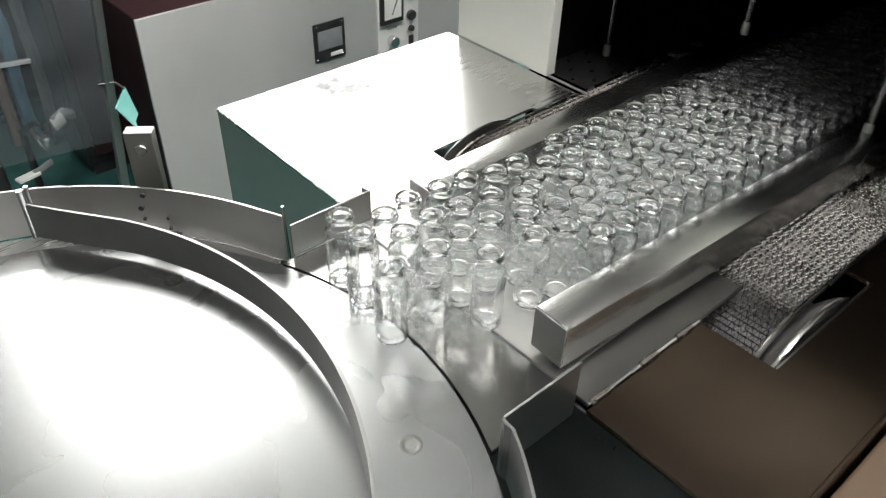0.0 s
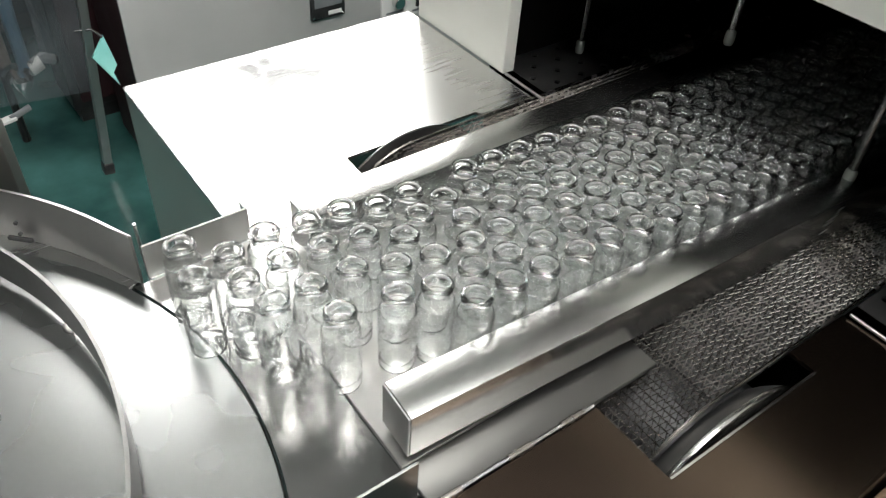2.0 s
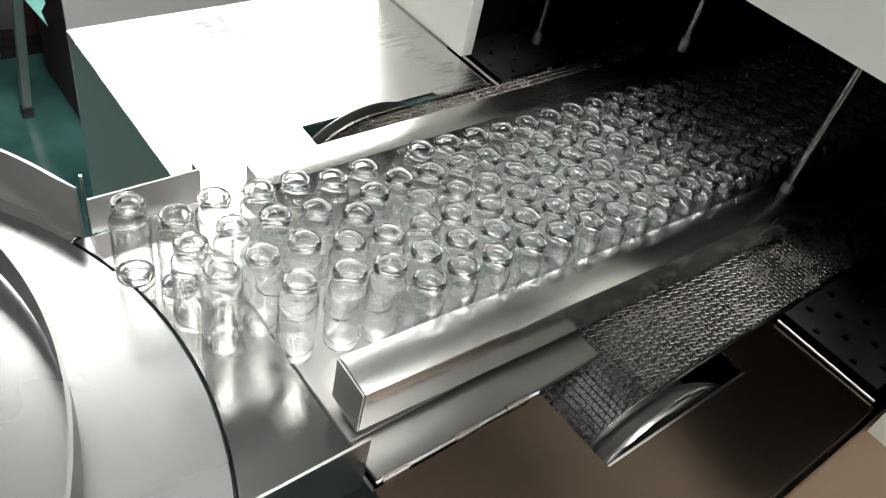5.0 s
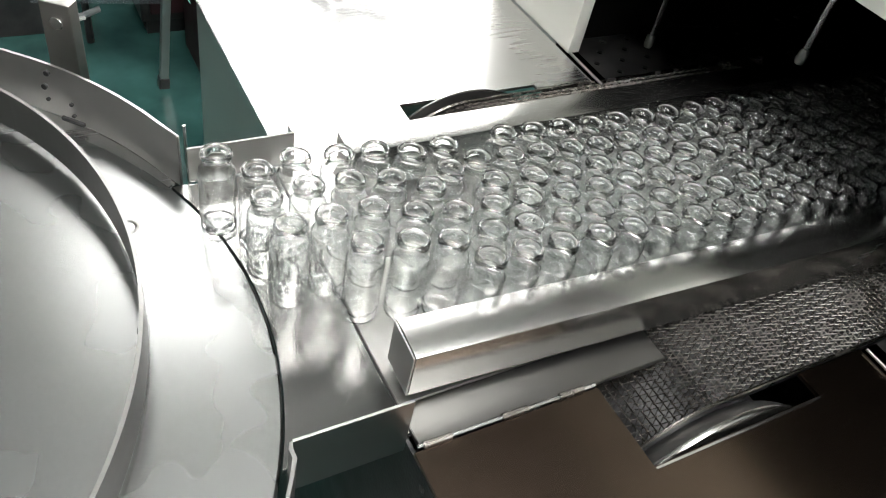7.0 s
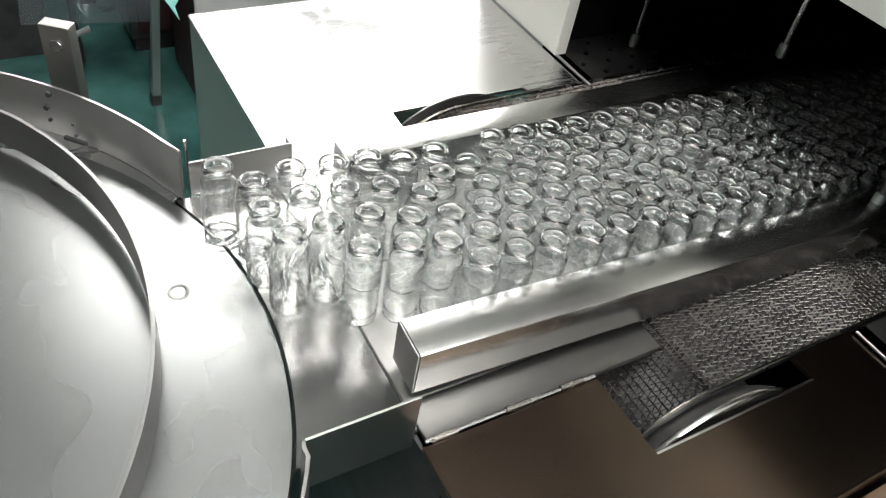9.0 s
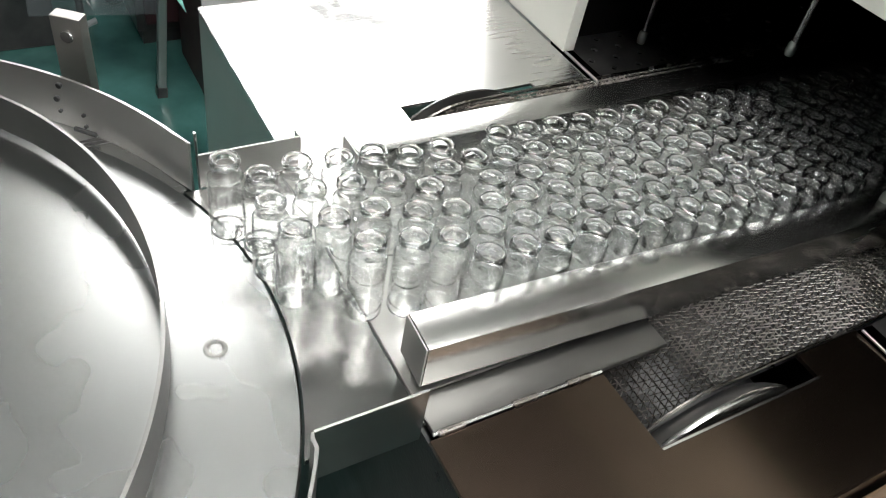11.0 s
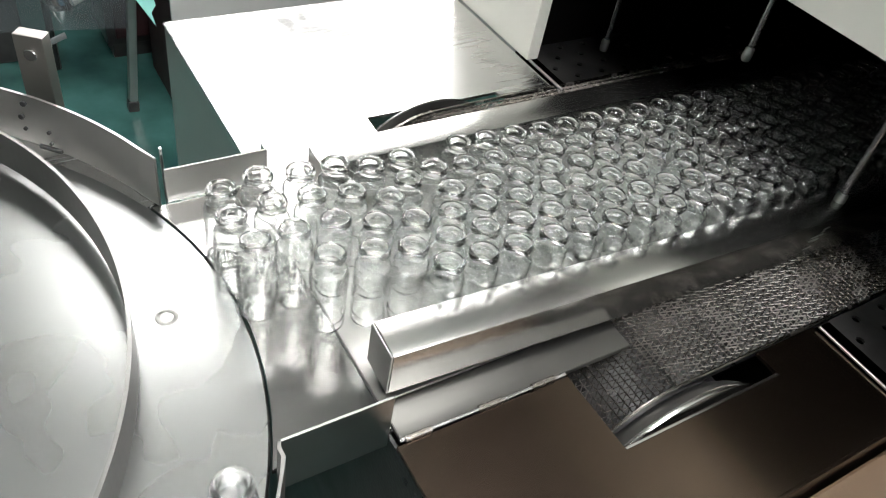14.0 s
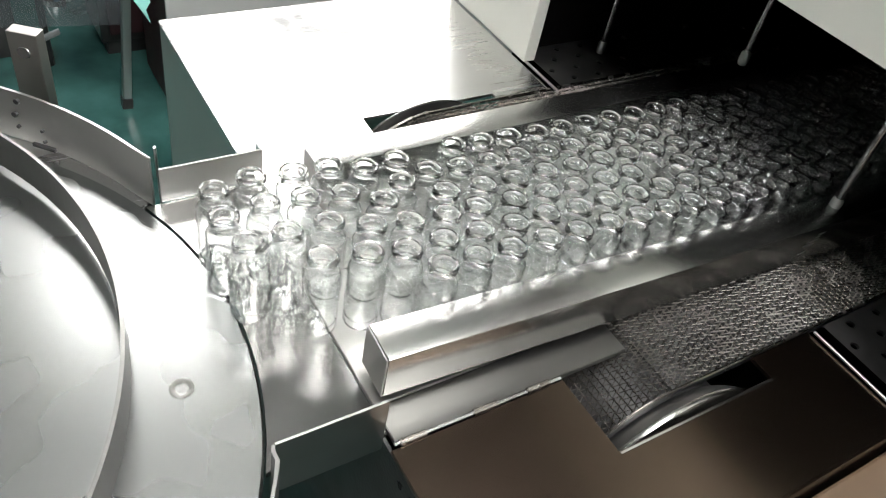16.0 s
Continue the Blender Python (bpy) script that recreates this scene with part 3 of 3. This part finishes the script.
# ---- background ----
def cabinet():
    c = empty("control_cabinet", (0, 0.95, 0))
    part("body", boxed(0.148, 1.00, 0.0, 0.006, FLOOR, -0.140, 0.001), GREY_PAINT, c)
    part("back", boxed(0.154, 1.00, 0.0065, 0.20, FLOOR, -0.145, 0.003), DARK_RED, c, "dark red side")
    meter = part("meter", boxed(0.459, 0.526, -0.0050, -0.0003, -0.298, -0.226, 0.0015), BLACK, c, "square black panel meter")
    part("bar", boxed(0.492, 0.518, -0.0062, -0.0052, -0.292, -0.285), WHITE, meter, "pale unreadable line of print")
    part("window", boxed(0.466, 0.519, -0.0060, -0.0052, -0.276, -0.240), GREY, meter, "dull grey display")
    for x in (0.464, 0.521):
        for z in (-0.293, -0.231):
            part("screw", rod(0.0020, 0, 0.001, 10, m=pose(x, -0.0051, z, 90, 0, 0)), CHROME, meter)
    panel = part("switch_panel", boxed(0.602, 0.703, -0.0050, -0.0003, -0.334, -0.150, 0.001), WHITE, c, "pale switch panel")
    dial = part("dial", boxed(0.606, 0.660, -0.0130, -0.0052, -0.262, -0.180, 0.002), BLACK, panel, "dark square gauge with a pale face")
    part("face", boxed(0.613, 0.653, -0.0142, -0.0132, -0.252, -0.186), WHITE, dial, "pale gauge face")
    part("needle", boxed(-0.0007, 0.0007, 0, 0.001, 0, 0.040, 0, pose(0.630, -0.0156, -0.244, 0, 25, 0)), BLACK, dial)
    part("knob", rod(0.0110, 0, 0.015, 24, 0.001, pose(0.634, -0.005, -0.299, 90, 0, 0)), CHROME, panel, "chrome turning knob", True)
    for z, rr in ((-0.222, 0.006), (-0.258, 0.010), (-0.285, 0.006)):
        part("button", rod(rr, 0, 0.008, 18, 0.001, pose(0.682, -0.005, z, 90, 0, 0)), BLACK, panel, "black push button", True)
    part("rocker", boxed(0.677, 0.687, -0.010, -0.0052, -0.318, -0.300, 0.001), BLACK, panel, "black rocker switch")
    for x0, x1, z in ((0.612, 0.650, -0.322), (0.612, 0.640, -0.329), (0.626, 0.648, -0.276), (0.670, 0.696, -0.328)):
        part("bar", boxed(x0, x1, -0.0058, -0.0052, z, z + 0.004), GREY, panel, "grey unreadable line of print")
    tagged(c, "grey steel control cabinet with a meter and a switch panel", "cabinet")


def background():
    p = empty("stand_pole", (0.083, 1.02, FLOOR))
    p.rotation_euler = (0, radians(5.5), 0)
    part("pole", boxed(-0.007, 0.007, -0.007, 0.007, 0.02, 1.2, 0.0015), STEEL_GUIDE, p)
    part("foot", boxed(-0.009, 0.009, -0.009, 0.009, 0, 0.02, 0.002), BLACK, p, "dark foot cap")
    part("screen", boxed(-0.20, -0.0078, -0.001, 0.001, 0.16, 1.15), PLEXI, p, "hazy clear plastic film")
    part("lower_edge", boxed(-0.30, -0.11, -0.005, 0.005, 0.320, 0.3255), GREY, p, "pale edge strip")
    tagged(p, "grey steel upright with a clear plastic screen", "screen")

    b = empty("bench_machine", (-0.35, 1.25, FLOOR))
    part("body", boxed(-0.40, 0.300, -0.02, 0.30, 0.0, 0.165, 0.004), BLACK, b)
    part("top_plate", slab([(0.16, -0.03), (0.300, -0.035), (0.310, 0.03), (0.280, 0.07), (0.20, 0.10)], 0.1665, 0.1745, 0.001), STEEL_RAIL, b, "bright steel corner plate")
    part("bolt", rod(0.012, 0, 0.022, 18, 0.002, pose(0.265, 0.03, 0.1745)), CHROME, b, smooth=True)
    tagged(b, "low black machine body with a steel corner plate", "machine")

    v = empty("drain_valve", (0.005, 1.10, FLOOR + 0.02))
    v.scale = (0.7, 0.7, 1.0)
    part("pipe", tube([(0, 0, 0.15), (0.0, 0.05, 0.150), (-0.02, 0.12, 0.12), (-0.02, 0.125, -0.018)], 0.010), BLACK, v, "dark feed pipe", True)
    part("cup", lathe([(0, 0.118), (0.010, 0.119), (0.025, 0.138), (0.030, 0.150), (0.027, 0.158), (0, 0.160)], 28), CHROME, v, "rounded chrome cup", True)
    part("collar", rod(0.012, 0, 0.03, 18, 0.001, pose(0.028, 0, 0.158, 0, 70, 0)), WHITE, v, "pale collar", True)
    part("arm", tube([(0.03, 0, 0.165), (0.06, 0.01, 0.172), (0.085, 0.02, 0.160)], 0.010), GREY, v, smooth=True)
    part("tip", lathe([(0, -0.009), (0.008, -0.005), (0.009, 0.003), (0, 0.009)], 16, pose(0.088, 0.02, 0.160)), CHROME, v, smooth=True)
    part("blade", boxed(-0.095, -0.040, -0.012, 0.012, 0.085, 0.090, 0.001, pose(0, 0, 0, 0, 0, 14)), WHITE, v, "flat pale lever")
    part("lever_rod", tube([(-0.05, -0.012, 0.087), (0.0, 0, 0.095)], 0.006), GREY, v, smooth=True)
    tagged(v, "small chrome drain valve with a pale lever", "valve")

    for x, y, mat, r, word in ((0.055, 1.42, BLUE, 0.013, "blue"), (0.020, 1.40, TAN, 0.011, "tan"), (0.105, 1.45, GREY, 0.012, "grey"), (-0.045, 1.38, GREY, 0.014, "grey"), (-0.10, 1.42, BLUE, 0.012, "blue")):
        h = empty("hose", (x, y, FLOOR + (0.1655 if x < 0.0 else 0)))
        z0 = 0.0
        part("tube", tube([(0.02 * math.sin(3 * k + x * 40) * (k / 8), 0.01 * math.cos(2 * k), z0 + 0.12 * k) for k in range(9)], r), mat, h, smooth=True)
        tagged(h, word + " rubber hose hanging behind the clear screen", "hose", "hoses behind the screen")

    c = empty("cloth", (0.120, 1.00, -0.295))
    part("fold", slab([(-0.018, 0.002), (0.008, 0.032), (0.016, -0.02), (0.006, -0.030), (0.012, -0.055)], -0.002, 0.002, 0.001), TEAL, c).rotation_euler = (radians(82), 0, radians(6))
    part("hook", tube([(0.006, 0.004, 0.028), (-0.005, 0.012, 0.040), (-0.028, 0.019, 0.040)], 0.002), BLACK, c)
    tagged(c, "pale teal folded cloth hung from the screen post", "cloth")

    # Dark block, added to fill the dark gap between pole and cabinet.
    k = empty("dark_block", (0, 1.19, FLOOR))
    part("body", boxed(0.085, 0.75, 0.0, 0.12, 0.03, 1.0, 0.004), BLACK, k)
    part("door", boxed(0.100, 0.40, -0.012, -0.001, 0.05, 0.98, 0.003), DARK_RED, k, "dark red front")
    part("plinth", boxed(0.095, 0.74, 0.01, 0.11, 0.0, 0.029), BLACK, k)
    tagged(k, "tall black block with a dark red front, added", "locker")

    # Black backdrop, added where the background behind the hoses is dark.
    d = empty("dark_backdrop", (0, 1.62, FLOOR))
    part("body", boxed(-0.95, 0.75, 0.0, 0.30, 0.04, 1.05, 0.006), BLACK, d)
    part("plinth", boxed(-0.93, 0.73, 0.02, 0.28, 0.0, 0.039), DIRT, d)
    for x in (-0.75, -0.35, 0.05):
        part("door", boxed(x, x + 0.36, -0.012, -0.001, 0.08, 1.0, 0.003), BLACK, d)
    tagged(d, "large black backdrop for the dark background", "machine")


# ---- vials ----
VIAL_D = 0.0208


def vial_mesh():
    R = VIAL_D / 2
    outer = [(0, 0.0014), (0.0046, 0.0010), (0.0078, 0.0002), (0.0088, 0.0), (0.0099, 0.0006), (R, 0.0024), (R, 0.012), (R, 0.0385), (0.0103, 0.0403),
             (0.0098, 0.0418), (0.0088, 0.0432), (0.0077, 0.0443), (0.0071, 0.0456), (0.0070, 0.0484), (0.0074, 0.0493), (0.0081, 0.0498), (0.0086, 0.0507),
             (0.0088, 0.0518), (0.0086, 0.0529), (0.0081, 0.0537), (0.0073, 0.0540)]
    inner = [(0.0065, 0.0538), (0.0058, 0.0532), (0.0054, 0.0523), (0.0052, 0.0510), (0.0052, 0.0465), (0.0055, 0.0450), (0.0066, 0.0437), (0.0083, 0.0423), (0.0094, 0.0407),
             (R - .0007, 0.0386), (R - .0007, 0.0120), (0.0092, 0.0046), (0.0082, 0.0032), (0.0054, 0.0028), (0.0022, 0.0031), (0, 0.0036)]
    bm = lathe(outer + inner, 32)
    for f in bm.faces:
        f.material_index = int(0.0040 < f.calc_center_median().z < 0.0415)
    ob = part("glass_vial", bm, GLASS, smooth=True)
    ob.data.materials.append(WALL_GLASS)
    ob.data.set_sharp_from_angle(angle=radians(80))
    return tagged(ob, "clear empty glass vial with a rolled rim, open", "vial", "vials on the conveyor")


def vial_places():
    """Where the standing vials are, half way through: the loose ones in front by hand, behind them close-packed rows."""
    front = [(-.0398, .1000), (-.0418, .0782), (-.0370, .0548), (-.0170, .1048), (-.0180, .0810), (-.0150, .0560), (-.0045, .0330),
             (.0070, .1012), (.0048, .0790), (.0085, .0556), (.0180, .0270), (.0287, .0995), (.0272, .0746), (.0293, .0458), (.0390, .0205), (.0458, .0625)]
    pts = list(front)
    along = -math.tan(radians(2.8))
    for x0, y0, pitch in ((0.0500, 0.0060, 0.0226), (0.0628, 0.0232, 0.0228), (0.0506, 0.0410, 0.0227), (0.0835, 0.0600, 0.0226), (0.0640, 0.0745, 0.0210), (0.0478, 0.0925, 0.0208)):
        x = x0
        while x < 0.62:
            if random.random() > 0.02:
                pts.append((x + random.uniform(-.0010, .0010), y0 + along * (x - 0.05) + random.uniform(-.0008, .0008)))
            x += pitch + (VIAL_D - pitch) * min(1, max(0, (x - 0.15) / 0.15))
    P = np.array(pts)
    for _ in range(150):
        d = P[:, None] - P[None]
        r = np.hypot(d[..., 0], d[..., 1]) + np.eye(len(P))
        over = np.clip(VIAL_D + 0.0001 - r, 0, None) * (1 - np.eye(len(P)))
        P += (d / r[..., None] * over[..., None]).sum(1) * 0.45
        P[:, 1] = np.maximum(P[:, 1], np.where(P[:, 0] > -0.012, -0.0048 - 0.0454 * P[:, 0] + VIAL_D / 2 + 0.0004, -1))
        P[:, 1] = np.minimum(P[:, 1], np.where(P[:, 0] > 0.012, 0.1192 - VIAL_D / 2, 0.160 - VIAL_D / 2))
    return P


# how far the pack still has to creep towards the turntable, by the second
CREEP = [(0, .0116), (1.5, .0099), (3, .0083), (5, .0053), (6.5, .0033), (9, 0), (11.8, -.0025), (14.5, -.0045), (16, -.0055)]
# one vial on the transfer plate that waits until the pack reaches it
LAGGARD = (6, [(0, -.0051, .0306), (3, -.0030, .0315), (6.5, -.0022, .0325), (9, -.0045, .0330), (12.5, -.0080, .0325), (16, -.0110, .0320)])
# vials that leave the pack and ride away on the turntable
RIDERS = [
    [(0, -.0565, .058), (.25, -.0585, .040), (.5, -.0605, .0205), (.75, -.064, .004), (1, -.0685, -.0145), (1.25, -.0745, -.030), (1.5, -.083, -.050), (2, -.114, -.100),
     (2.6, -.176, -.148), (3.2, -.245, -.166), (3.6, -.26, -.168), (16, -.26, -.168)],
    [(0, -.0501, .0939), (1, -.0506, .0937), (2, -.0520, .0925), (2.5, -.0548, .0900), (2.75, -.0564, .0770), (3, -.0575, .0605), (3.3, -.064, .020), (3.7, -.076, -.032), (4.2, -.110, -.098),
     (4.8, -.17, -.145), (5.3, -.215, -.16), (16, -.215, -.16)],
    [(0, -.0492, .1175), (3, -.0496, .1189), (6.5, -.0532, .1189), (9, -.0540, .1187), (12, -.0580, .1175), (12.5, -.0615, .1145), (12.8, -.0665, .1045), (13, -.0685, .081), (13.2, -.070, .051),
     (13.4, -.0735, .019), (13.6, -.079, -.0165), (13.8, -.087, -.045), (14, -.098, -.072), (14.4, -.128, -.112), (14.9, -.165, -.142), (16, -.170, -.145)],
]


def vials():
    first = vial_mesh()
    standing, riders = [], []
    P = vial_places()
    for i, (x, y) in enumerate(P):
        ob = first if i == 0 else copy_thing(first, pose(x, y, 0.0002))
        standing.append((ob, x, y))
    for rows in RIDERS:
        riders.append((copy_thing(first, pose(rows[0][1], rows[0][2], 0.0002)), rows))
    return standing, riders


def motions():
    for ob, x, y in STANDING:
        lift = 0.0006
        turn = random.uniform(0, 80)
        if ob == STANDING[LAGGARD[0]][0]:
            walk(ob, [(t, pose(u, v, lift, 0, 0, turn)) for t, u, v in LAGGARD[1]])
        else:
            walk(ob, [(t, pose(x + d, y, lift, 0, 0, turn)) for t, d in CREEP])
    for ob, rows in MOVING:
        walk(ob, [(t, pose(x, y, 0.0004)) for t, x, y in rows])
    rate = 60 / 1.625
    walk(TURNTABLE, [(t, pose(*TABLE, 0, 0, 0, -15.5 - rate * (t - 8.0))) for t in np.arange(0, 16.01, 1.0)])


room()
# Unseen lamps: first three follow the steel's glare, the other four are added fill.
for lx, ly, lw, ld in ((0.70, 2.06, 1.35, 0.50), (1.00, 2.98, 1.9, 0.56), (2.58, 2.92, 1.1, 0.80), (-1.35, 2.95, 0.7, 0.32), (0.2, -1.7, 1.1, 0.40), (-0.15, 0.25, 0.95, 0.34),
                       (0.20, -0.65, 1.8, 1.00)):
    ceiling_light(lx, ly, lw, ld)
TURNTABLE = turntable()
guides()
deck()
rails()
side_boxes()
roller("belt_roller", -0.0903, 1, 0.0142, 0.0810)
roller("belt_roller", 0.2000, -1, 0.0040, 0.0790)
tunnel()
cabinet()
background()
STANDING, MOVING = vials()
belt()
motions()
